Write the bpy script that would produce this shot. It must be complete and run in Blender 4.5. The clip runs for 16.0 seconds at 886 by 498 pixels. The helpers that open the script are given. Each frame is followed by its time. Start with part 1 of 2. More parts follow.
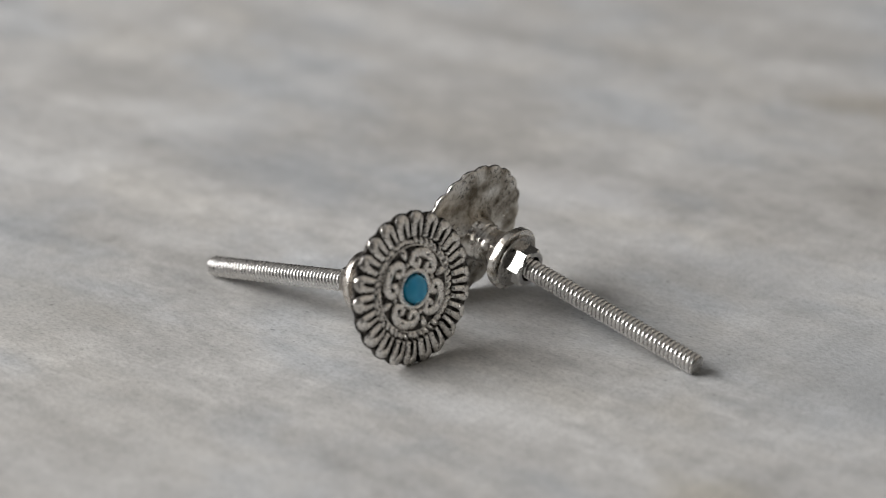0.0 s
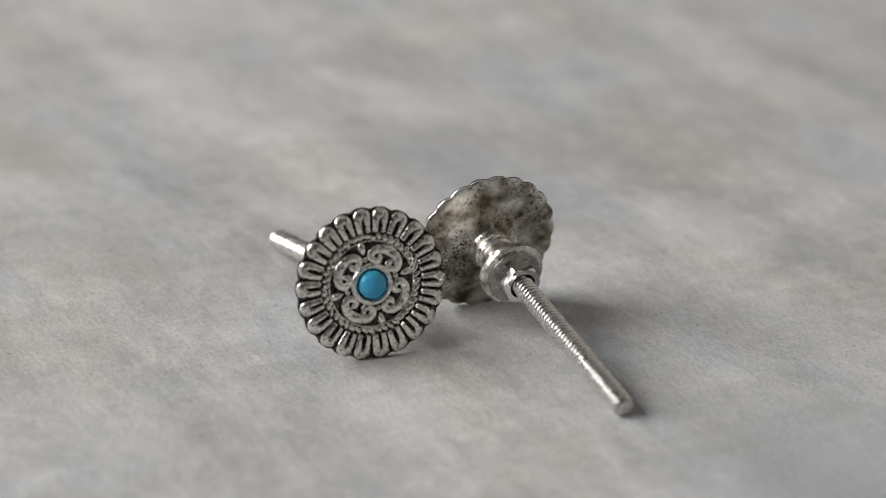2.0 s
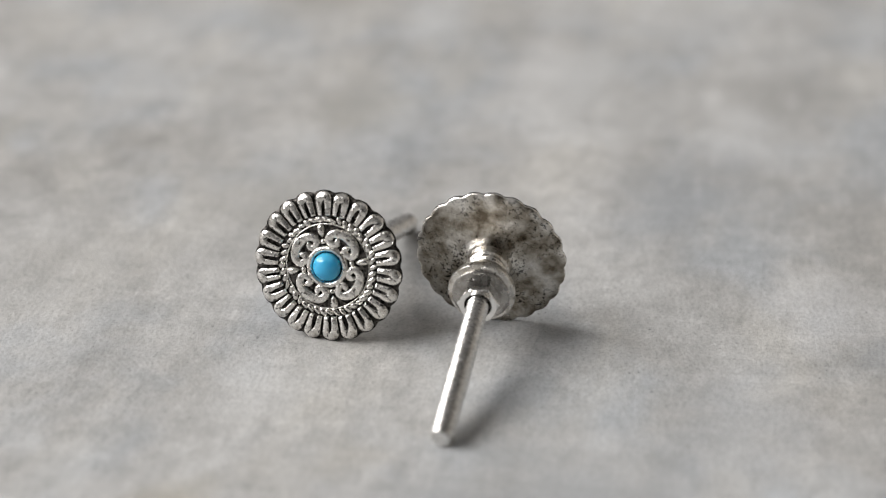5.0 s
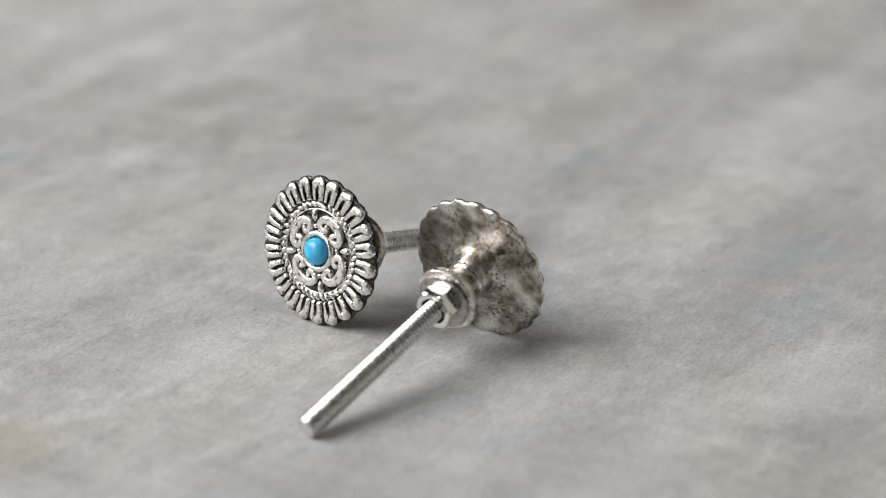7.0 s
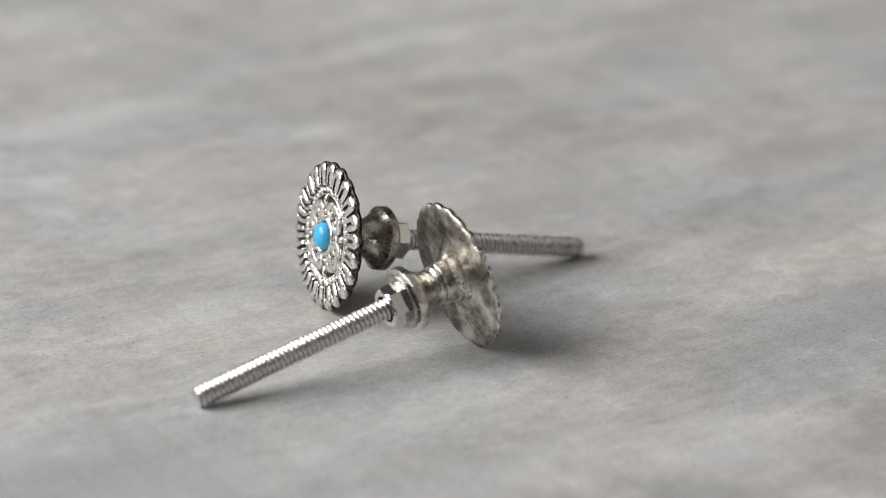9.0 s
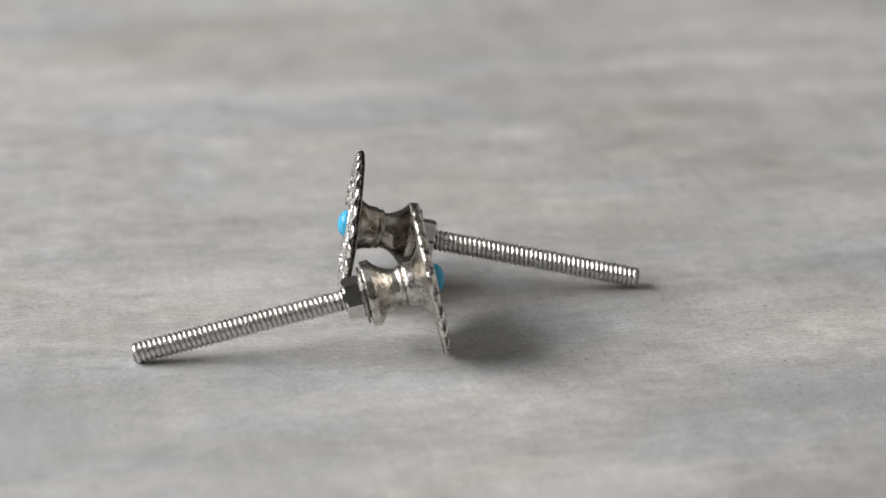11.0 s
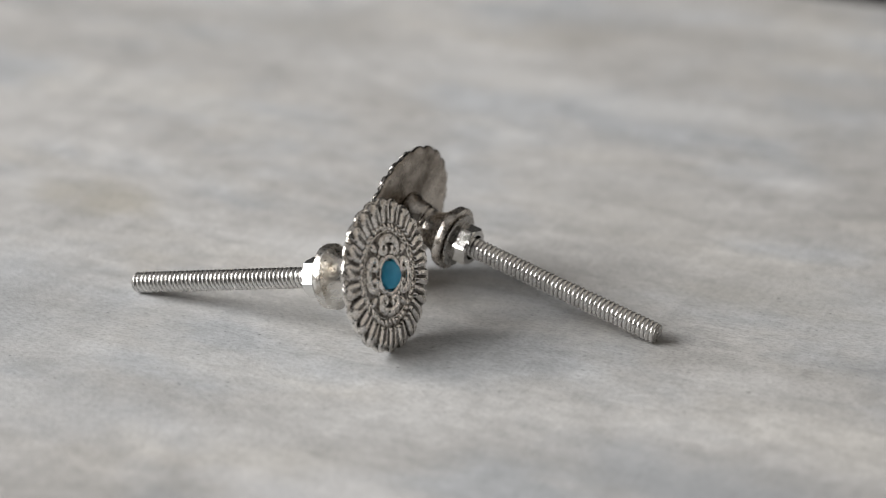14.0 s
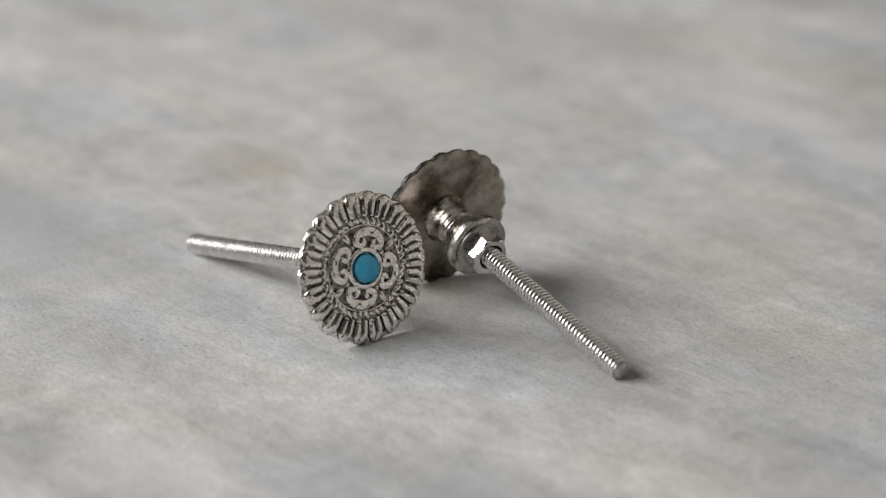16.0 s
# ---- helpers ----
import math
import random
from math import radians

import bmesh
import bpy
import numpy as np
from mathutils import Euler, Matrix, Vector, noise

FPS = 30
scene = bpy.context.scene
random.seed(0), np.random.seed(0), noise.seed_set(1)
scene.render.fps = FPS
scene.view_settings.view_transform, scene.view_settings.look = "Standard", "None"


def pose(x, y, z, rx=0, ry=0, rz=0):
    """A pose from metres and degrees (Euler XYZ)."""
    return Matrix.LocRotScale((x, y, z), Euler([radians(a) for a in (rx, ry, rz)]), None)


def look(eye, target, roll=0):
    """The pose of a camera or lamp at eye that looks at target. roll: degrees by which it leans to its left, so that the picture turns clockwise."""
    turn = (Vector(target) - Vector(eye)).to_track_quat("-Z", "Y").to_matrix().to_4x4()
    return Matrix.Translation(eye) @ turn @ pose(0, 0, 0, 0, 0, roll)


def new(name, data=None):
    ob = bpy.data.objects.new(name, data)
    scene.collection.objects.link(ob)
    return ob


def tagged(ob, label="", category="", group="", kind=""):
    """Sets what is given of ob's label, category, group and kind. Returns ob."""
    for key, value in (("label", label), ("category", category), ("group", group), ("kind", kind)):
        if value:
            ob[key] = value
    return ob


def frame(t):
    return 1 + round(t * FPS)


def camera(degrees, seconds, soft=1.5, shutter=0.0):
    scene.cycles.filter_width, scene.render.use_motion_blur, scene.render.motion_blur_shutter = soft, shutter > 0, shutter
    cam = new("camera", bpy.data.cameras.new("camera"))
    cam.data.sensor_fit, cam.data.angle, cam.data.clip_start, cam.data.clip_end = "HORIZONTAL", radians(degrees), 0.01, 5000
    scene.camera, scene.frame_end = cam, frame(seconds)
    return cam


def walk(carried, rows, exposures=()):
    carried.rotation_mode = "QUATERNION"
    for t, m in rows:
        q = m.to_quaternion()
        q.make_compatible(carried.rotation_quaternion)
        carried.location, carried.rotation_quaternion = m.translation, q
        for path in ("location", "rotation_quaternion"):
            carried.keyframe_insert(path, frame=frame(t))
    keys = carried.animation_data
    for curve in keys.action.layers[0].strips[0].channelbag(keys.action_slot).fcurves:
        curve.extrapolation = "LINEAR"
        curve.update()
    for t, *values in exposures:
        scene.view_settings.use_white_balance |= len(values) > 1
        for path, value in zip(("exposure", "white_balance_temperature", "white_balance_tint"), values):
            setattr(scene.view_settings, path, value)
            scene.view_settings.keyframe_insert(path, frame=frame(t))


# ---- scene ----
# A turntable shot: the camera and the light stand still, the board turns clockwise with two knobs on it.
cam = camera(19.144, 16.0, soft=1.0)
cam.data.dof.use_dof = True
cam.data.dof.focus_distance = 0.506
cam.data.dof.aperture_fstop = 9.5
EYE = Vector((0.0, -0.4723, 0.2017))
YAW, PITCH, ROLL = 0.00945, 0.37698, 0.709
AIM = EYE + Vector((math.sin(YAW) * math.cos(PITCH), math.cos(YAW) * math.cos(PITCH), -math.sin(PITCH)))
walk(cam, [(0.0, look(EYE, AIM, ROLL)), (16.0, look(EYE, AIM, ROLL))],
     [(0.0, -0.17), (1.5, -0.17), (2.5, -0.1), (3.5, 0.0), (6.5, 0.0), (7.5, -0.05), (12.0, -0.04), (14.5, -0.01), (15.5, -0.05), (16.0, -0.05)])

# ---- light ----
world = bpy.data.worlds.new("world")
scene.world = world
world.use_nodes = True
wn = world.node_tree.nodes
sky = wn.new("ShaderNodeTexSky")
sky.sky_type, sky.sun_disc = "NISHITA", False
sky.sun_elevation, sky.sun_rotation = radians(40), radians(200)
world.node_tree.links.new(sky.outputs[0], wn["Background"].inputs[0])
wn["Background"].inputs[1].default_value = 0.08

lamp = bpy.data.lights.new("window_light", "AREA")
lamp.shape, lamp.size, lamp.size_y, lamp.energy = "RECTANGLE", 2.5, 1.4, 109.0
lamp.color = (1.0, 0.985, 0.98)
window_light = new("window_light", lamp)
window_light.matrix_world = look((-2.05, -0.15, 1.4), (0.0, 0.0, 0.1))


# ---- materials ----
def material(name, rough=0.5, metal=0.0, color=(0.5, 0.5, 0.5)):
    m = bpy.data.materials.new(name)
    m.use_nodes = True
    b = m.node_tree.nodes["Principled BSDF"]
    b.inputs["Base Color"].default_value = (*color, 1)
    b.inputs["Roughness"].default_value = rough
    b.inputs["Metallic"].default_value = metal
    return m, m.node_tree, b


def node(tree, kind, **inputs):
    n = tree.nodes.new(kind)
    for key, value in inputs.items():
        n.inputs[key.replace("_", " ")].default_value = value
    return n


def noise_of(tree, scale, detail=4.0, rough=0.55, stretch=(1, 1, 1), shift=(0, 0, 0), warp=0.0):
    co = tree.nodes.new("ShaderNodeTexCoord")
    mp = tree.nodes.new("ShaderNodeMapping")
    mp.inputs["Scale"].default_value = stretch
    mp.inputs["Location"].default_value = shift
    tree.links.new(co.outputs["Object"], mp.inputs["Vector"])
    n = node(tree, "ShaderNodeTexNoise", Scale=scale, Detail=detail, Roughness=rough, Distortion=warp)
    tree.links.new(mp.outputs[0], n.inputs["Vector"])
    return n.outputs["Fac"]


def ramp(tree, fac, stops):
    r = tree.nodes.new("ShaderNodeValToRGB")
    while len(r.color_ramp.elements) < len(stops):
        r.color_ramp.elements.new(0.5)
    for e, (p, c) in zip(r.color_ramp.elements, stops):
        e.position, e.color = p, (*c, 1) if len(c) == 3 else c
    tree.links.new(fac, r.inputs[0])
    return r.outputs[0]


def grey(v):
    return (v, v, v)


def blend(tree, fac, a, b, mode="MIX"):
    m = tree.nodes.new("ShaderNodeMix")
    m.data_type, m.blend_type = "RGBA", mode
    if isinstance(fac, float):
        m.inputs[0].default_value = fac
    else:
        tree.links.new(fac, m.inputs[0])
    for k, v in ((6, a), (7, b)):
        if isinstance(v, tuple):
            m.inputs[k].default_value = (*v, 1)
        else:
            tree.links.new(v, m.inputs[k])
    return m.outputs[2]


def relief(tree, bsdf, fac, distance, strength=1.0):
    b = node(tree, "ShaderNodeBump", Strength=strength, Distance=distance)
    tree.links.new(fac, b.inputs["Height"])
    tree.links.new(b.outputs[0], bsdf.inputs["Normal"])


def metal_finish(name, light, dark, rough_lo, rough_hi, patch, cut, bump=0.00004, fine=2500, pits=0.0, soft=3.0):
    """A worn metal: two tones in blotches, uneven gloss, fine relief and, if wanted, black specks of patina."""
    m, t, b = material(name, metal=1.0)
    c = ramp(t, noise_of(t, patch, 5, 0.6), [(cut - 0.1, dark), (cut + 0.1, light)])
    if pits:
        spots = ramp(t, noise_of(t, 1200, 3, 0.6, shift=(6, 2, 9)), [(pits - 0.04, grey(0.12)), (pits + 0.04, grey(1.0))])
        c = blend(t, 1.0, c, spots, "MULTIPLY")
    t.links.new(c, b.inputs["Base Color"])
    r = ramp(t, noise_of(t, patch * 2.3, 4, 0.6, shift=(3, 1, 2)), [(0.3, grey(rough_lo)), (0.75, grey(rough_hi))])
    t.links.new(r, b.inputs["Roughness"])
    relief(t, b, noise_of(t, fine, soft, 0.5), bump, 0.6)
    return m


silver_dark = metal_finish("antique_silver_oxidised", (0.80, 0.775, 0.735), (0.40, 0.37, 0.325), 0.22, 0.38, 600, 0.37, 0.0005, 560, 0.35, 2.0)
silver_light = metal_finish("antique_silver_worn", (0.86, 0.83, 0.79), (0.52, 0.48, 0.43), 0.15, 0.32, 600, 0.41, 0.0004, 540, 0.37, 2.0)
blackened = metal_finish("blackened_silver", (0.12, 0.11, 0.10), (0.010, 0.010, 0.009), 0.4, 0.6, 1300, 0.52, 0.00012, 1500)
greyed = metal_finish("greyed_silver", (0.34, 0.32, 0.295), (0.03, 0.028, 0.026), 0.32, 0.5, 900, 0.48, 0.0004, 900)
tarnished, bt, bb = material("tarnished_back", metal=1.0)
cloud = ramp(bt, noise_of(bt, 190, 4, 0.55), [(0.35, (0.14, 0.116, 0.085)), (0.475, (0.41, 0.375, 0.32)), (0.62, (0.78, 0.76, 0.72))])
pits = ramp(bt, noise_of(bt, 1500, 3, 0.65, shift=(2, 7, 1)), [(0.40, grey(0.10)), (0.47, grey(1.0))])
where = ramp(bt, noise_of(bt, 130, 3, 0.5, shift=(5, 3, 8)), [(0.44, grey(0.2)), (0.60, grey(1.0))])
bt.links.new(blend(bt, where, cloud, blend(bt, 1.0, cloud, pits, "MULTIPLY")), bb.inputs["Base Color"])
bt.links.new(ramp(bt, noise_of(bt, 500, 4), [(0.3, grey(0.26)), (0.7, grey(0.46))]), bb.inputs["Roughness"])
relief(bt, bb, noise_of(bt, 420, 5, 0.6), 0.0005, 0.7)
browned = metal_finish("browned_back", (0.44, 0.40, 0.355), (0.11, 0.09, 0.07), 0.22, 0.34, 95, 0.50, 0.0002, 420)
worn_cast = metal_finish("worn_cast_nickel", (0.58, 0.545, 0.50), (0.14, 0.115, 0.09), 0.2, 0.38, 300, 0.47, 0.00016, 800)
cast = metal_finish("cast_nickel", (0.70, 0.675, 0.635), (0.28, 0.235, 0.175), 0.2, 0.42, 330, 0.41, 0.0007, 380, 0.0, 2.0)
steel = metal_finish("plated_steel", (0.74, 0.725, 0.70), (0.65, 0.635, 0.61), 0.24, 0.32, 300, 0.4, 0.00002, 900)
# darker steel that puts the shade between the threads into the colour
thread_root = metal_finish("shaded_thread_root", (0.36, 0.35, 0.33), (0.22, 0.21, 0.195), 0.35, 0.5, 500, 0.45)
washer_steel = metal_finish("dull_washer_steel", (0.40, 0.385, 0.365), (0.24, 0.225, 0.205), 0.22, 0.38, 350, 0.42)
nut_steel = metal_finish("polished_nut_steel", (0.80, 0.79, 0.77), (0.62, 0.60, 0.57), 0.09, 0.18, 400, 0.35, 0.00002, 500)

turquoise, tt, tb = material("turquoise", 0.19)
tt.links.new(ramp(tt, noise_of(tt, 300, 3), [(0.3, (0.045, 0.34, 0.56)), (0.7, (0.08, 0.43, 0.68))]), tb.inputs["Base Color"])
tb.inputs["IOR"].default_value = 1.42
tb.inputs["Subsurface Weight"].default_value = 0.7
tb.inputs["Subsurface Radius"].default_value = (0.4, 0.9, 1.0)
tb.inputs["Subsurface Scale"].default_value = 0.004

plaster, pt, pb = material("grey_washed_board", 0.62)
big = ramp(pt, noise_of(pt, 15, 5, 0.5, (0.8, 1.15, 1), warp=0.5), [(0.3, (0.405, 0.392, 0.37)), (0.5, (0.485, 0.477, 0.46)), (0.7, (0.575, 0.57, 0.555))])
cool = ramp(pt, noise_of(pt, 24, 4, 0.5, (0.8, 1.1, 1), (4, 2, 0)), [(0.48, grey(0.0)), (0.64, grey(0.75))])
tone = blend(pt, cool, big, (0.44, 0.459, 0.475))
cream = ramp(pt, noise_of(pt, 30, 4, 0.5, (0.5, 1.2, 1), (7, 7, 0), 0.3), [(0.52, grey(0.0)), (0.68, grey(0.6))])
tone = blend(pt, cream, tone, (0.555, 0.535, 0.495))
mottle = ramp(pt, noise_of(pt, 75, 4, 0.6, (0.7, 1, 1), (9, 4, 0), 0.4), [(0.3, grey(0.90)), (0.7, grey(1.09))])
tone = blend(pt, 1.0, tone, mottle, "MULTIPLY")
flecks = ramp(pt, noise_of(pt, 230, 4, 0.65, (0.6, 1, 1), (1, 9, 0), 0.6), [(0.3, grey(0.84)), (0.7, grey(1.12))])
tone = blend(pt, 1.0, tone, flecks, "MULTIPLY")
# faded spots of the wash: centre, half-lengths along and across the grain, colour, strength
SPOTS = (((0.070, -0.040), (0.030, 0.016), (0.38, 0.392, 0.402), 0.75), ((-0.09, 0.03), (0.022, 0.011), (0.40, 0.375, 0.32), 0.75),
         ((0.042, 0.108), (0.016, 0.011), (0.63, 0.625, 0.61), 0.8), ((0.115, -0.06), (0.03, 0.015), (0.62, 0.62, 0.61), 0.8),
         ((0.005, 0.141), (0.03, 0.012), (0.60, 0.60, 0.59), 0.7), ((0.0, -0.171), (0.03, 0.012), (0.35, 0.325, 0.285), 0.8),
         ((0.096, 0.154), (0.04, 0.012), (0.60, 0.595, 0.58), 0.7), ((0.085, 0.118), (0.025, 0.011), (0.38, 0.365, 0.33), 0.7),
         ((0.125, 0.035), (0.03, 0.018), (0.40, 0.385, 0.35), 0.6), ((0.221, 0.064), (0.03, 0.02), (0.34, 0.32, 0.28), 0.7),
         ((0.16, -0.02), (0.03, 0.013), (0.58, 0.58, 0.57), 0.7), ((-0.11, 0.167), (0.035, 0.02), (0.38, 0.37, 0.35), 0.7),
         ((-0.021, 0.2), (0.06, 0.02), (0.40, 0.385, 0.36), 0.5),
         ((-0.095, -0.036), (0.062, 0.036), (0.405, 0.415, 0.42), 0.9), ((0.152, -0.066), (0.03, 0.022), (0.40, 0.39, 0.37), 0.6),
         ((0.017, 0.076), (0.035, 0.018), (0.42, 0.41, 0.39), 0.55), ((0.061, 0.041), (0.025, 0.014), (0.42, 0.41, 0.385), 0.55),
         ((0.015, 0.172), (0.05, 0.015), (0.40, 0.385, 0.36), 0.6),
         ((-0.038, 0.023), (0.020, 0.011), (0.62, 0.615, 0.60), 0.6), ((-0.03, 0.146), (0.03, 0.013), (0.61, 0.605, 0.59), 0.6),
         ((0.162, -0.006), (0.04, 0.012), (0.61, 0.605, 0.595), 0.6), ((0.112, -0.098), (0.03, 0.011), (0.62, 0.62, 0.61), 0.6),
         ((0.126, 0.086), (0.03, 0.012), (0.60, 0.595, 0.58), 0.5), ((0.205, 0.028), (0.03, 0.014), (0.61, 0.605, 0.59), 0.5),
         ((0.016, -0.078), (0.022, 0.012), (0.61, 0.605, 0.60), 0.5), ((-0.035, -0.066), (0.034, 0.013), (0.43, 0.44, 0.45), 0.6), ((0.095, -0.055), (0.03, 0.010), (0.42, 0.43, 0.44), 0.5),
         ((-0.06, 0.008), (0.018, 0.010), (0.44, 0.42, 0.38), 0.5),
         ((-0.048, 0.183), (0.03, 0.014), (0.39, 0.37, 0.335), 0.6), ((0.067, 0.003), (0.02, 0.010), (0.60, 0.595, 0.58), 0.5))
co = pt.nodes.new("ShaderNodeTexCoord")
wob = node(pt, "ShaderNodeTexNoise", Scale=45.0, Detail=4.0)
pt.links.new(co.outputs["Object"], wob.inputs["Vector"])
shove = node(pt, "ShaderNodeVectorMath")
shove.operation = "MULTIPLY_ADD"
shove.inputs[1].default_value, shove.inputs[2].default_value = (0.045, 0.03, 0), (-0.0225, -0.015, 0)
pt.links.new(wob.outputs["Color"], shove.inputs[0])
bent = node(pt, "ShaderNodeVectorMath")
pt.links.new(co.outputs["Object"], bent.inputs[0])
pt.links.new(shove.outputs[0], bent.inputs[1])
for (cx, cy), (rx, ry), hue, amount in SPOTS:
    mp = pt.nodes.new("ShaderNodeMapping")
    mp.inputs["Scale"].default_value = (1 / rx, 1 / ry, 0)
    mp.inputs["Location"].default_value = (-cx / rx, -cy / ry, 0)
    pt.links.new(bent.outputs[0], mp.inputs["Vector"])
    far = node(pt, "ShaderNodeVectorMath")
    far.operation = "LENGTH"
    pt.links.new(mp.outputs[0], far.inputs[0])
    tone = blend(pt, ramp(pt, far.outputs["Value"], [(0.25, grey(amount)), (1.0, grey(0.0))]), tone, hue)
brush = ramp(pt, noise_of(pt, 330, 4, 0.65, (0.16, 1.0, 1), (1, 5, 0)), [(0.3, grey(0.85)), (0.7, grey(1.09))])
tone = blend(pt, 0.3, tone, brush, "MULTIPLY")
cross = ramp(pt, noise_of(pt, 420, 3, 0.6, (1.0, 0.12, 1), (3, 1, 0)), [(0.3, grey(0.88)), (0.7, grey(1.07))])
tone = blend(pt, 0.5, tone, cross, "MULTIPLY")
for size, reach, place, low, high, amount in ((48, (0.11, 1.0, 1), (8, 2, 0), 0.92, 1.07, 0.9), (85, (1.0, 0.2, 1), (2, 6, 0), 0.94, 1.05, 0.45)):
    swathe = ramp(pt, noise_of(pt, size, 2, 0.4, reach, place), [(0.38, grey(low)), (0.5, grey(1.0)), (0.62, grey(high))])
    tone = blend(pt, amount, tone, swathe, "MULTIPLY")
weave = ramp(pt, noise_of(pt, 900, 3, 0.6, (0.4, 1.0, 1), (4, 4, 0), 0.3), [(0.3, grey(0.88)), (0.7, grey(1.08))])
tone = blend(pt, 0.6, tone, weave, "MULTIPLY")
scuff = ramp(pt, noise_of(pt, 620, 3, 0.6, (0.07, 1.0, 1), (7, 3, 0)), [(0.56, grey(0.0)), (0.70, grey(0.32))])
patchy = ramp(pt, noise_of(pt, 42, 3, 0.5, (0.6, 1, 1), (2, 8, 0)), [(0.47, grey(0.0)), (0.6, grey(1.0))])
tone = blend(pt, blend(pt, 1.0, scuff, patchy, "MULTIPLY"), tone, (0.68, 0.675, 0.66))
# small dark chips in the paint
for cx, cy, size in ((0.0150, -0.0186, 0.0011), (-0.0482, -0.0554, 0.0009), (-0.0299, -0.0342, 0.0008), (0.0082, -0.0114, 0.0007), (-0.0021, -0.025, 0.0006)):
    mp = pt.nodes.new("ShaderNodeMapping")
    mp.inputs["Scale"].default_value = (1 / size, 1.7 / size, 0)
    mp.inputs["Location"].default_value = (-cx / size, -1.7 * cy / size, 0)
    pt.links.new(co.outputs["Object"], mp.inputs["Vector"])
    ragged = node(pt, "ShaderNodeTexNoise", Scale=1.6, Detail=3.0)
    pt.links.new(mp.outputs[0], ragged.inputs["Vector"])
    far = node(pt, "ShaderNodeVectorMath")
    far.operation = "LENGTH"
    pt.links.new(mp.outputs[0], far.inputs[0])
    total = node(pt, "ShaderNodeMath")
    pt.links.new(far.outputs["Value"], total.inputs[0])
    pt.links.new(ragged.outputs["Fac"], total.inputs[1])
    tone = blend(pt, ramp(pt, total.outputs[0], [(0.75, grey(0.8)), (1.0, grey(0.0))]), tone, (0.14, 0.13, 0.115))
speck = ramp(pt, noise_of(pt, 1500, 3, 0.7, (0.7, 1, 1)), [(0.33, grey(0.74)), (0.5, grey(1.0)), (0.7, grey(1.10))])
tone = blend(pt, 0.9, tone, speck, "MULTIPLY")
pores = ramp(pt, noise_of(pt, 640, 2, 0.5, (0.8, 1, 1), (5, 5, 0)), [(0.24, grey(0.55)), (0.31, grey(1.0))])
tone = blend(pt, 1.0, tone, pores, "MULTIPLY")
pt.links.new(tone, pb.inputs["Base Color"])
relief(pt, pb, noise_of(pt, 800, 5, 0.7, (0.65, 1, 1)), 0.0003, 0.5)

dark_wall, kt, kb = material("dark_wall_paint", 0.8)
kt.links.new(ramp(kt, noise_of(kt, 2.5, 5), [(0.3, (0.05, 0.049, 0.047)), (0.7, (0.075, 0.073, 0.07))]), kb.inputs["Base Color"])
dark_floor, ft, fb = material("dark_floor", 0.6)
ft.links.new(ramp(ft, noise_of(ft, 6, 5), [(0.3, grey(0.018)), (0.7, grey(0.035))]), fb.inputs["Base Color"])
wall_paint, wt, wb = material("wall_paint", 0.8)
wt.links.new(ramp(wt, noise_of(wt, 2.5, 5), [(0.3, (0.68, 0.635, 0.575)), (0.7, (0.76, 0.715, 0.65))]), wb.inputs["Base Color"])
white_paint, ht, hb = material("white_paint", 0.8)
ht.links.new(ramp(ht, noise_of(ht, 2.5, 5), [(0.3, grey(0.76)), (0.7, grey(0.82))]), hb.inputs["Base Color"])


# ---- building helpers ----
def to_mesh(name, bm, *mats, smooth=True):
    bmesh.ops.recalc_face_normals(bm, faces=bm.faces)
    me = bpy.data.meshes.new(name)
    bm.to_mesh(me)
    bm.free()
    for m in mats:
        me.materials.append(m)
    for p in me.polygons:
        p.use_smooth = smooth
    return me


def part(name, me, parent, label="", m=None):
    ob = new(name, me)
    ob.parent = parent
    if m is not None:
        ob.matrix_local = m
    if label:
        tagged(ob, label)
    return ob


def box_into(bm, lo, hi):
    c = [(a + b) / 2 for a, b in zip(lo, hi)]
    d = [b - a for a, b in zip(lo, hi)]
    bmesh.ops.create_cube(bm, size=1, matrix=Matrix.Translation(c) @ Matrix.Diagonal((*d, 1)))


def block(name, lo, hi, mat, label, category):
    bm = bmesh.new()
    box_into(bm, lo, hi)
    return tagged(new(name, to_mesh(name, bm, mat, smooth=False)), label, category, kind="structure")


def lathe(name, profile, mat, around=48, wobble=0.0):
    """A turned shape about z from (radius, height) pairs in mm, bottom to top."""
    bm = bmesh.new()
    rings = []
    for r, z in profile:
        ring = []
        for k in range(around):
            a = 2 * math.pi * k / around
            rr = r * (1 + wobble * noise.noise((math.cos(a) * 1.5, math.sin(a) * 1.5, z * 0.6)))
            ring.append(bm.verts.new((rr * math.cos(a) / 1000, rr * math.sin(a) / 1000, z / 1000)))
        rings.append(ring)
    for a, b in zip(rings, rings[1:]):
        for k in range(around):
            bm.faces.new((a[k], a[(k + 1) % around], b[(k + 1) % around], b[k]))
    bm.faces.new(rings[0])
    bm.faces.new(rings[-1])
    return to_mesh(name, bm, mat)


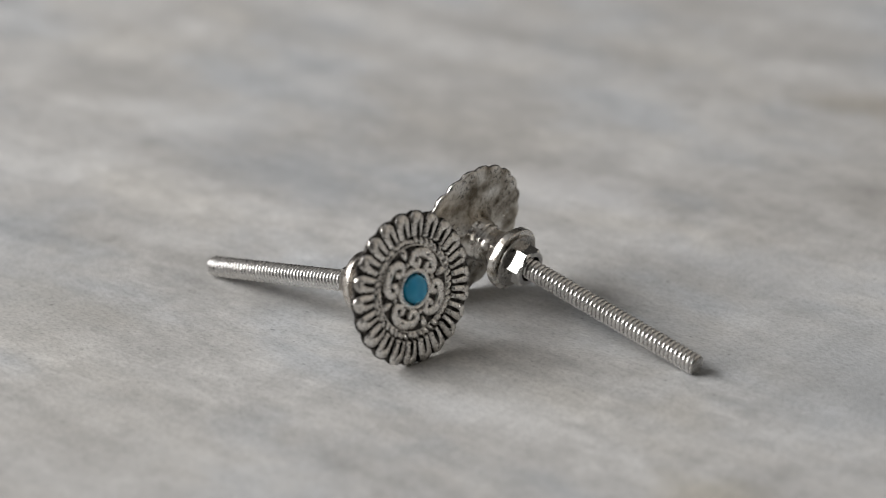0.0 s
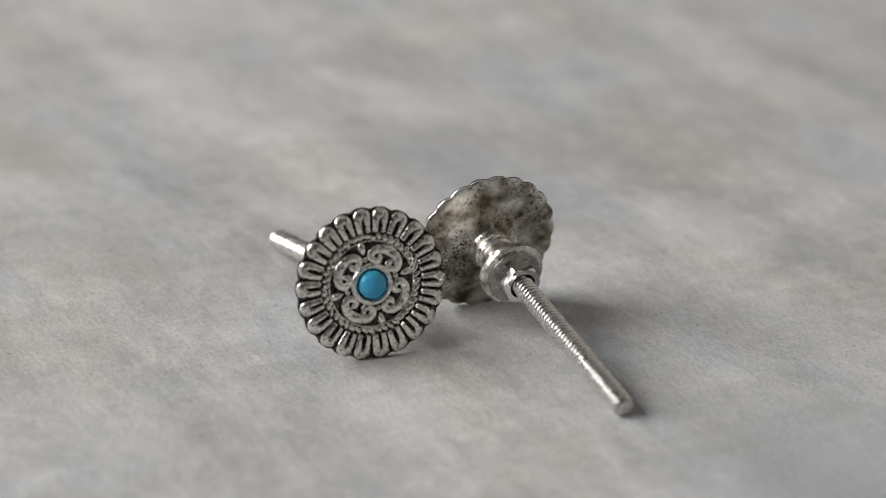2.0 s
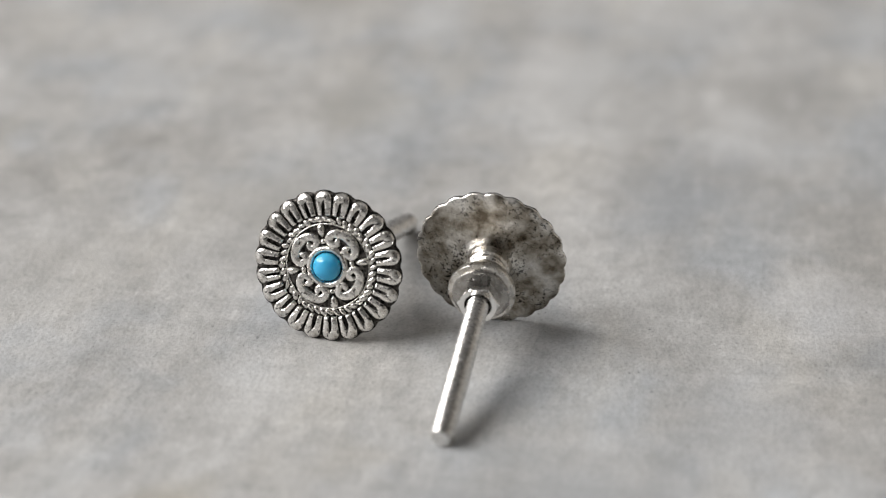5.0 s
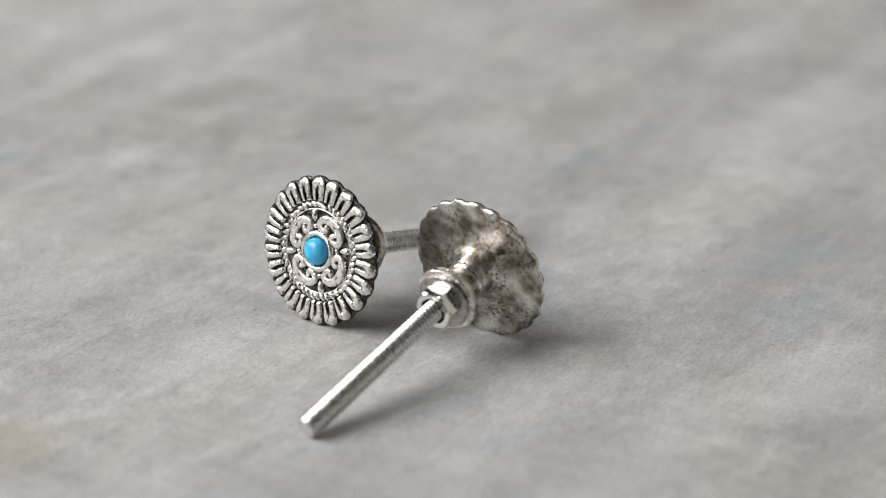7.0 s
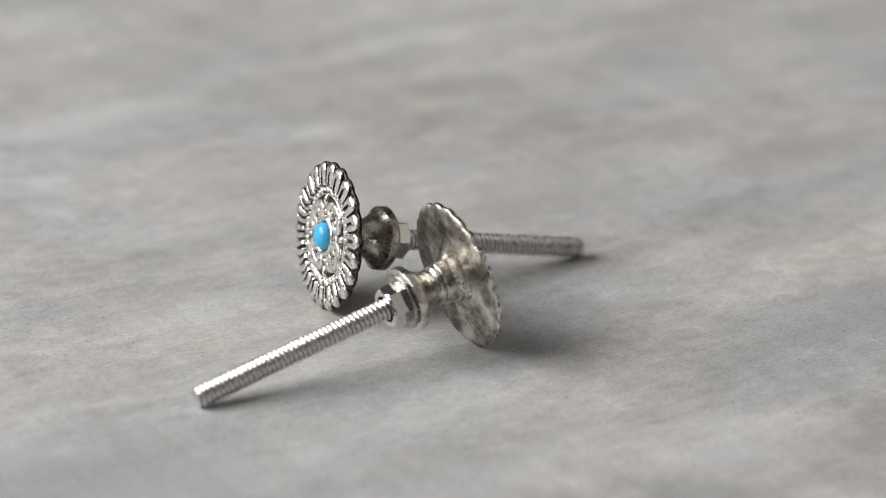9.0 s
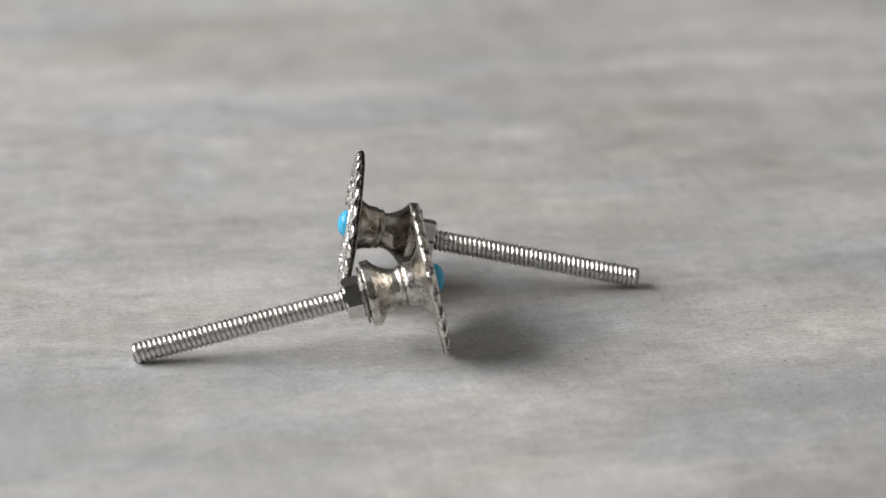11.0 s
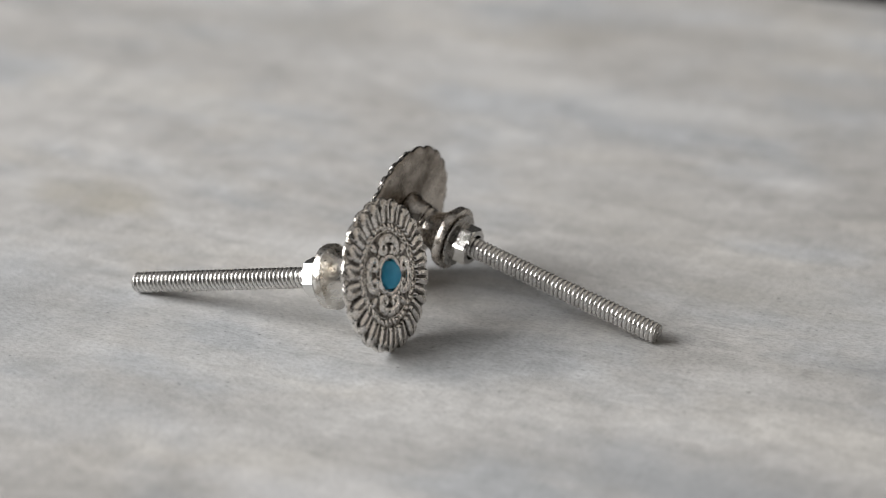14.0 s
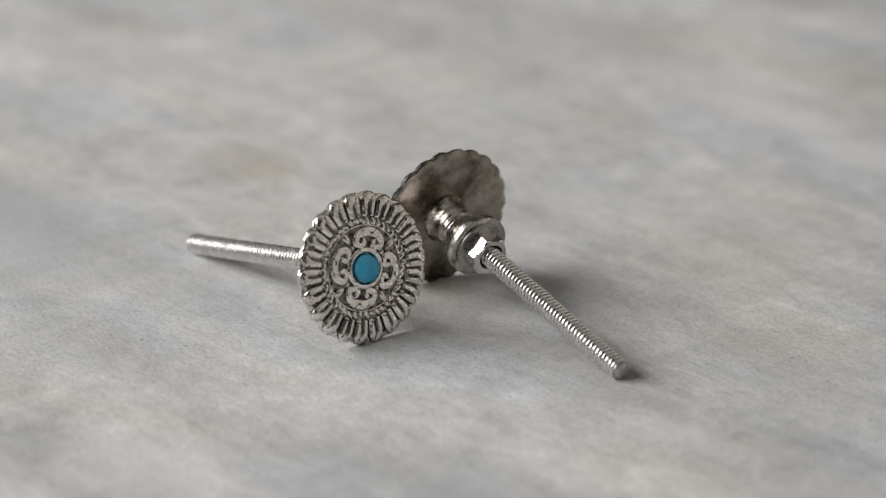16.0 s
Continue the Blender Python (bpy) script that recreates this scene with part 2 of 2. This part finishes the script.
# ---- the room around the table ----
FLOOR = -0.018
block("floor", (-2.24, -2.24, FLOOR - 0.1), (2.24, 2.24, FLOOR), dark_floor, "dark matt surface under the display board", "floor")
# Ceiling and walls are unseen, added with tones chosen for fill and metal reflections.
block("ceiling", (-2.24, -2.24, 2.9), (2.24, 2.24, 3.0), white_paint, "plain white painted ceiling", "ceiling")
block("wall_north", (-2.24, 2.24, FLOOR), (2.24, 2.34, 2.9), dark_wall, "plain dark grey painted wall", "wall")
block("wall_south", (-2.24, -2.34, FLOOR), (2.24, -2.24, 2.9), dark_wall, "plain dark grey painted wall", "wall")
# added reflector: throws warm fill into the shadows from the right
block("wall_east", (2.24, -2.34, FLOOR), (2.34, 2.34, 2.9), wall_paint, "unseen pale warm wall, added as a reflector to fill the shadows", "wall")
bm = bmesh.new()
box_into(bm, (-2.24, -2.34, FLOOR), (-2.1, 2.34, 0.68))
box_into(bm, (-2.24, -2.34, 2.12), (-2.1, 2.34, 2.9))
box_into(bm, (-2.24, -2.34, 0.68), (-2.1, -1.45, 2.12))
box_into(bm, (-2.24, 1.15, 0.68), (-2.1, 2.34, 2.12))
tagged(new("wall_west", to_mesh("wall_west", bm, wall_paint, smooth=False)), "pale painted wall with an open window", "wall", kind="structure")

# ---- the board ----
GRAIN = 141.0
bm = bmesh.new()
box_into(bm, (-0.36, -0.33, FLOOR), (0.36, 0.2545, 0.0))
bmesh.ops.bevel(bm, geom=bm.edges[:], offset=0.0015, segments=2, affect="EDGES")
board = tagged(new("display_board", to_mesh("display_board", bm, plaster, smooth=False)),
               "grey whitewashed board with streaky worn paint", "board")
BOARD_AT = pose(0, 0, 0, 0, 0, GRAIN)

# ---- the knobs ----
PETALS = 22
R_RIM = 14.76


def petal_mesh(seed, silver, field):
    """One petal: a flat-topped rounded lobe with a narrow blackened slot. Each seed is cast a little differently."""
    rnd = random.Random(seed)
    rows = (9.9, 10.1, 10.35, 10.6, 10.9, 11.4, 11.9, 12.3, 12.6, 12.9, 13.4, 13.8, 14.15, 14.42, 14.6, 14.72)
    lean, width, lift, top = rnd.uniform(-0.12, 0.12), rnd.uniform(0.9, 0.985), rnd.uniform(-0.05, 0.05), rnd.uniform(12.6, 13.1)
    wide = rnd.uniform(-1, 1)
    bm = bmesh.new()
    grid = []
    for r in rows:
        w = width * r * math.tan(math.pi / PETALS)
        if r > 12.8:
            w *= math.sqrt(max(0.02, 1 - ((r - 12.8) / 1.96) ** 2))
        v = min(1.0, max(0.0, (r - 10.35) / (top - 10.35)))
        slot = (0.15 + 0.04 * wide) * (1 - v ** 3) + 0.03
        line = []
        for s in (-1, -0.89, -0.78, -0.62, -0.42, -slot - 0.07, -slot + 0.01, 0, slot - 0.01, slot + 0.07, 0.42, 0.62, 0.78, 0.89, 1):
            h = 0.34 + lift + 0.52 * (1 - abs(s) ** 4.5) + 0.06 * noise.noise((s * 2 + seed * 7, r * 1.3, 0))
            if abs(s) > 0.99 or r < 10.0:
                h = -0.02
            if r > 13.3:
                h -= 0.72 * ((r - 13.3) / 1.4) ** 2.2
            if 10.0 < r < top and abs(s) < slot:
                h = 0.06
            line.append(bm.verts.new(((s * w + lean * (r - 10) / 4) / 1000, r / 1000, h / 1000)))
        grid.append(line)
    n = len(grid[0])
    for i in range(len(rows) - 1):
        for j in range(n - 1):
            f = bm.faces.new((grid[i][j], grid[i][j + 1], grid[i + 1][j + 1], grid[i + 1][j]))
            inside = rows[i + 1] < 13.0 and 5 <= j <= 8
            f.material_index = 1 if inside or j in (0, n - 2) else 0
    return to_mesh("petal", bm, silver, field)


def plate_mesh(phase, field, back, rim, flare):
    """The scalloped plate; flare: how far its back sweeps out into the stem, 0 to 1."""
    n = PETALS * 8
    bm = bmesh.new()

    def ring(f, z, scallop=True):
        out = []
        for k in range(n):
            a = 2 * math.pi * k / n
            u = ((a - phase) / (2 * math.pi / PETALS) + 0.5) % 1.0 - 0.5
            lobe = R_RIM - 0.85 * (1 - math.sqrt(max(0, 1 - (2 * u) ** 2 * 0.96)))
            r = f * lobe if scallop else f
            zz = z + 0.06 * noise.noise((r * math.cos(a) * 0.4, r * math.sin(a) * 0.4, z))
            out.append(bm.verts.new((r * -math.sin(a) / 1000, r * math.cos(a) / 1000, zz / 1000)))
        return out

    rings = [ring(6.0, 0.1, False), ring(9.5, 0.1, False), ring(0.93, 0.05), ring(0.985, -0.05), ring(1.0, -0.2), ring(0.995, -0.65),
             ring(0.97, -0.88), ring(0.92, -0.95), ring(11.5, -0.91, False)]
    for r, low in ((9.6, 0.12), (8.0, 0.35), (6.8, 0.7), (5.9, 1.2), (5.2, 1.9), (4.75, 2.7), (4.4, 3.4), (3.6, 3.7)):
        rings.append(ring(r, -0.92 - low * flare, False))
    for i, (a, b) in enumerate(zip(rings, rings[1:])):
        for k in range(n):
            f = bm.faces.new((a[k], a[(k + 1) % n], b[(k + 1) % n], b[k]))
            f.material_index = 0 if i < 2 else (2 if i < 5 else 1)
    bm.faces.new(rings[0]).material_index = 0
    bm.faces.new(rings[-1]).material_index = 1
    return to_mesh("face_plate", bm, field, back, rim)


def ribbon(name, path, widths, height, base, mat):
    """A rounded raised band along a flat path, in mm."""
    bm = bmesh.new()
    prof = [(-0.5, 0.0), (-0.49, 0.6), (-0.43, 0.88), (-0.28, 0.98), (0, 1.0), (0.28, 0.97), (0.43, 0.86), (0.49, 0.55), (0.5, 0.0)]
    rows = []
    for i, (x, y) in enumerate(path):
        x0, y0 = path[max(i - 1, 0)]
        x1, y1 = path[min(i + 1, len(path) - 1)]
        d = Vector((x1 - x0, y1 - y0)).normalized()
        w = widths[i]
        hh = height * min(1.0, 0.45 + w)
        rows.append([bm.verts.new(((x - d.y * p * w) / 1000, (y + d.x * p * w) / 1000, (base + h * hh) / 1000)) for p, h in prof])
    for a, b in zip(rows, rows[1:]):
        for k in range(len(prof) - 1):
            bm.faces.new((a[k], a[k + 1], b[k + 1], b[k]))
    bm.faces.new(rows[0])
    bm.faces.new(rows[-1])
    return to_mesh(name, bm, mat)


def scroll_mesh(silver):
    half, widths = [], []
    for k in range(13):
        a = radians(90 - k * 9.4)
        half.append((2.95 * math.cos(a), 5.05 + 2.0 * math.sin(a)))
        widths.append(2.0 - 0.055 * k)
    cx, cy = 1.62, 4.92
    for k in range(1, 11):
        a = radians(-22 - k * 24)
        r = 1.15 - 0.07 * k
        half.append((cx + r * math.cos(a), cy + r * math.sin(a) * 0.85))
        widths.append(1.3 - 0.02 * k)
    path = [(-x, y) for x, y in reversed(half[1:])] + half
    wid = list(reversed(widths[1:])) + widths
    return ribbon("scroll", path, wid, 0.74, 0.06, silver)


def bead_mesh(name, silver, sx, sy, sz, taper=0.0):
    bm = bmesh.new()
    bmesh.ops.create_icosphere(bm, subdivisions=2, radius=0.001)
    for v in bm.verts:
        k = 1 - taper * v.co.y * 1000
        v.co = Vector((v.co.x * sx * k, v.co.y * sy, v.co.z * sz))
    return to_mesh(name, bm, silver)


def torus_mesh(name, r, w, h, base, mat):
    path = [(r * math.cos(2 * math.pi * k / 64), r * math.sin(2 * math.pi * k / 64)) for k in range(64)]
    bm = bmesh.new()
    prof = [(-0.5, 0.0), (-0.45, 0.7), (-0.2, 1.0), (0.2, 1.0), (0.45, 0.7), (0.5, 0.0)]
    rows = []
    for x, y in path:
        rows.append([bm.verts.new((x * (1 + p * w / r) / 1000, y * (1 + p * w / r) / 1000, (base + q * h) / 1000)) for p, q in prof])
    for i in range(64):
        a, b = rows[i], rows[(i + 1) % 64]
        for k in range(len(prof) - 1):
            bm.faces.new((a[k], a[k + 1], b[k + 1], b[k]))
    return to_mesh(name, bm, mat)


def nut_mesh():
    bm = bmesh.new()
    n = 48
    af = 3.55
    rings = []
    for z, cut in ((-16.8, 0.5), (-16.45, 0.0), (-13.75, 0.0), (-13.4, 0.5)):
        ring = []
        for k in range(n):
            a = 2 * math.pi * k / n
            hexr = af / math.cos((a + math.pi / 6) % (math.pi / 3) - math.pi / 6)
            r = min(hexr, 4.06 - cut) if cut else min(hexr, 4.05)
            ring.append(bm.verts.new((r * math.cos(a) / 1000, r * math.sin(a) / 1000, z / 1000)))
        rings.append(ring)
    for r, z in ((2.62, -16.8), (2.28, -16.1), (1.5, -16.0)):
        rings.insert(0, [bm.verts.new((r * math.cos(2 * math.pi * k / n) / 1000, r * math.sin(2 * math.pi * k / n) / 1000, z / 1000)) for k in range(n)])
    for i, (a, b) in enumerate(zip(rings, rings[1:])):
        for k in range(n):
            f = bm.faces.new((a[k], a[(k + 1) % n], b[(k + 1) % n], b[k]))
            # black faces in the hole: the gap's shade is painted on the steel
            f.material_index = 1 if i < 2 else 0
    bm.faces.new(rings[-1])
    return to_mesh("hex_nut", bm, nut_steel, blackened, smooth=False)


def rod_mesh(end):
    """The threaded rod, from its free end to inside the nut, in mm."""
    pitch, hi, lo, n, per = 0.97, 2.1, 1.79, 32, 12
    z0, z1 = end, -13.0
    rows = int((z1 - z0) / pitch * per)
    co, faces = [], []
    for i in range(rows + 1):
        z = z0 + (z1 - z0) * i / rows
        for k in range(n):
            u = (z / pitch - k / n) % 1.0
            r = hi - (hi - lo) * min(1.0, max(0.0, (abs(2 * u - 1) - 0.22) / 0.66))
            r = min(r, 1.6 + (z - z0) * 0.8) if z - z0 < 0.8 else r
            a = 2 * math.pi * k / n
            co.append((r * math.cos(a) / 1000, r * math.sin(a) / 1000, z / 1000))
    for i in range(rows):
        for k in range(n):
            a, b = i * n + k, i * n + (k + 1) % n
            faces.append((a, b, b + n, a + n))
    faces.append(tuple(range(n - 1, -1, -1)))
    faces.append(tuple(rows * n + k for k in range(n)))
    me = bpy.data.meshes.new("threaded_rod")
    me.from_pydata(co, [], faces)
    me.materials.append(steel)
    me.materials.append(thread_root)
    for p in me.polygons:
        p.use_smooth = len(p.vertices) == 4
        # valley faces get the darker steel as painted shade
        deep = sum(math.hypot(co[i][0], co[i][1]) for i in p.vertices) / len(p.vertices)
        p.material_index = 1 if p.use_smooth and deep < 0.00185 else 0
    return me


PHASE = radians(-7.3)
STEM = [(4.5, -13.1), (4.5, -12.5), (6.1, -12.62), (6.28, -12.57), (6.34, -12.42), (6.34, -11.15), (6.3, -10.98), (6.2, -10.9), (5.9, -10.66), (5.1, -9.95), (4.45, -9.1), (3.95, -8.2), (3.65, -7.3),
        (3.55, -6.5), (3.6, -6.15), (3.9, -6.0), (4.0, -5.7), (3.85, -5.35), (3.7, -5.2), (4.0, -5.0), (4.15, -4.5), (4.25, -3.6), (4.45, -2.7), (4.9, -1.9), (5.3, -1.2), (5.2, -0.9)]
DOME = [(2.72, 0.2)] + [(2.72 * math.cos(radians(a)), 0.75 + 1.85 * math.sin(radians(a))) for a in (0, 12, 24, 36, 48, 60, 70, 78, 84, 88)]


def knob_meshes(silver, field, back, rim, stem, flare, rod):
    """The meshes of one knob, in its own shades of metal."""
    return {
        "plate": plate_mesh(PHASE, field, back, rim, flare), "petals": [petal_mesh(k, silver, field) for k in range(7)], "scroll": scroll_mesh(silver),
        "rope": bead_mesh("rope_bead", silver, 0.56, 0.95, 0.42), "drop": bead_mesh("drop", silver, 0.72, 1.3, 0.62, -0.5),
        "bud": bead_mesh("bud", silver, 0.6, 0.5, 0.45), "bezel": torus_mesh("bezel", 3.52, 1.2, 0.95, 0.05, silver),
        "ring": torus_mesh("inner_ring", 8.28, 0.3, 0.3, 0.05, silver), "stem": lathe("stem", STEM, stem, 64, 0.045), "rod": rod_mesh(rod),
    }


DOME_MESH = lathe("cabochon", DOME, turquoise, 40)
WASHER_MESH = lathe("washer", [(4.2, -13.46), (5.15, -13.44), (5.42, -13.38), (5.5, -13.26), (5.5, -13.08), (5.4, -12.97), (4.45, -12.95)], washer_steel, 56)
NUT_MESH = nut_mesh()


def drawer_knob(label, nut_turn, mesh, spin, tip, swing):
    """spin: the casting's turn about the rod; tip and swing: how far the cast head sits askew on its rod, in degrees."""
    shift = Matrix.Translation((0, 0, 0.00045))
    head = shift @ pose(0, 0, 0, 0, 0, -spin) @ pose(0, 0, 0, tip, swing, 0) @ pose(0, 0, 0, 0, 0, spin)
    root = new("drawer_knob")
    tagged(root, label, "drawer knob", "drawer knobs on the board")
    plate = part("face_plate", mesh["plate"], root, "scalloped antique silver plate with a tarnished back", head)
    for k in range(PETALS):
        part("petal", mesh["petals"][(k * 3 + (k > 10)) % 7], plate, "", Matrix.Rotation(PHASE + 2 * math.pi * k / PETALS + random.uniform(-0.006, 0.006), 4, "Z")
             @ Matrix.Diagonal((random.uniform(0.95, 1.03), random.uniform(0.984, 1.0), random.uniform(0.85, 1.1), 1)))
    for k in range(44):
        m = Matrix.Rotation(2 * math.pi * k / 44, 4, "Z") @ pose(0, 0.00905 + random.uniform(-0.0002, 0.0002), 0.00018 + random.uniform(-0.0002, 0.00012), 0, 0, 50 + random.uniform(-22, 22))
        part("rope_bead", mesh["rope"], plate, "", m @ Matrix.Diagonal((random.uniform(0.75, 1.15), random.uniform(0.8, 1.15), random.uniform(0.7, 1.1), 1)))
    for k in range(4):
        part("scroll", mesh["scroll"], plate, "raised silver scroll" if k == 0 else "", Matrix.Rotation(math.pi / 4 + math.pi / 2 * k, 4, "Z"))
        part("drop", mesh["drop"], plate, "", Matrix.Rotation(math.pi / 2 * k, 4, "Z") @ pose(0, 0.0070, 0.00025))
        part("bud", mesh["bud"], plate, "", Matrix.Rotation(math.pi / 2 * k, 4, "Z") @ pose(0, 0.0049, 0.00025))
    part("inner_ring", mesh["ring"], plate)
    part("bezel", mesh["bezel"], plate, "plain silver collar round the stone")
    part("cabochon", DOME_MESH, root, "domed turquoise blue stone", head)
    part("stem", mesh["stem"], root, "flared cast nickel stem", shift)
    part("washer", WASHER_MESH, root, "thin steel washer", shift)
    part("hex_nut", NUT_MESH, root, "shiny plated hexagonal nut", pose(0, 0, 0.00045, 0, 0, nut_turn))
    part("threaded_rod", mesh["rod"], root, "threaded plated steel rod")
    return root


def knob_pose(end, front, spin):
    """Where a knob lies on the board: its axis from the rod's end to the stone, turned by spin degrees."""
    ax = (Vector(front) - Vector(end)).normalized()
    up = (Vector((0, 0, 1)) - ax * ax.z).normalized()
    m = Matrix((up.cross(ax), up, ax)).transposed().to_4x4()
    return Matrix.Translation(Vector(front) - ax * 0.00185) @ m @ Matrix.Rotation(radians(spin), 4, "Z")


knob_a = drawer_knob("antique silver flower knob with turquoise stone, leaning on its threaded rod", 25,
                     knob_meshes(silver_dark, blackened, browned, blackened, worn_cast, 0.15, -58.6), 13, 4, -1.4)
KNOB_A = knob_pose((-0.04159, 0.02148, 0.00204), (-0.00037, -0.02041, 0.01473), 13)
knob_b = drawer_knob("antique silver flower knob with turquoise stone and speckled tarnished back", 3,
                     knob_meshes(silver_light, greyed, tarnished, silver_light, cast, 0.6, -57.2), 27, 0, -3)
KNOB_B = knob_pose((0.05182, -0.02563, 0.00193), (0.00799, 0.01158, 0.01455), 27)


def turned(t):
    """The turntable's turn at t seconds, in radians."""
    s = t / 16
    return -(3.31087 * s + 0.02961 * s * (1 - s) - 0.01092 * s * (1 - s) * (1 - 2 * s) + 0.02026 * s * s * (1 - s))


def motions():
    times = [k * 0.5 for k in range(33)]
    for thing, at in ((board, BOARD_AT), (knob_a, KNOB_A), (knob_b, KNOB_B)):
        walk(thing, [(t, Matrix.Rotation(turned(t), 4, "Z") @ at) for t in times])


motions()
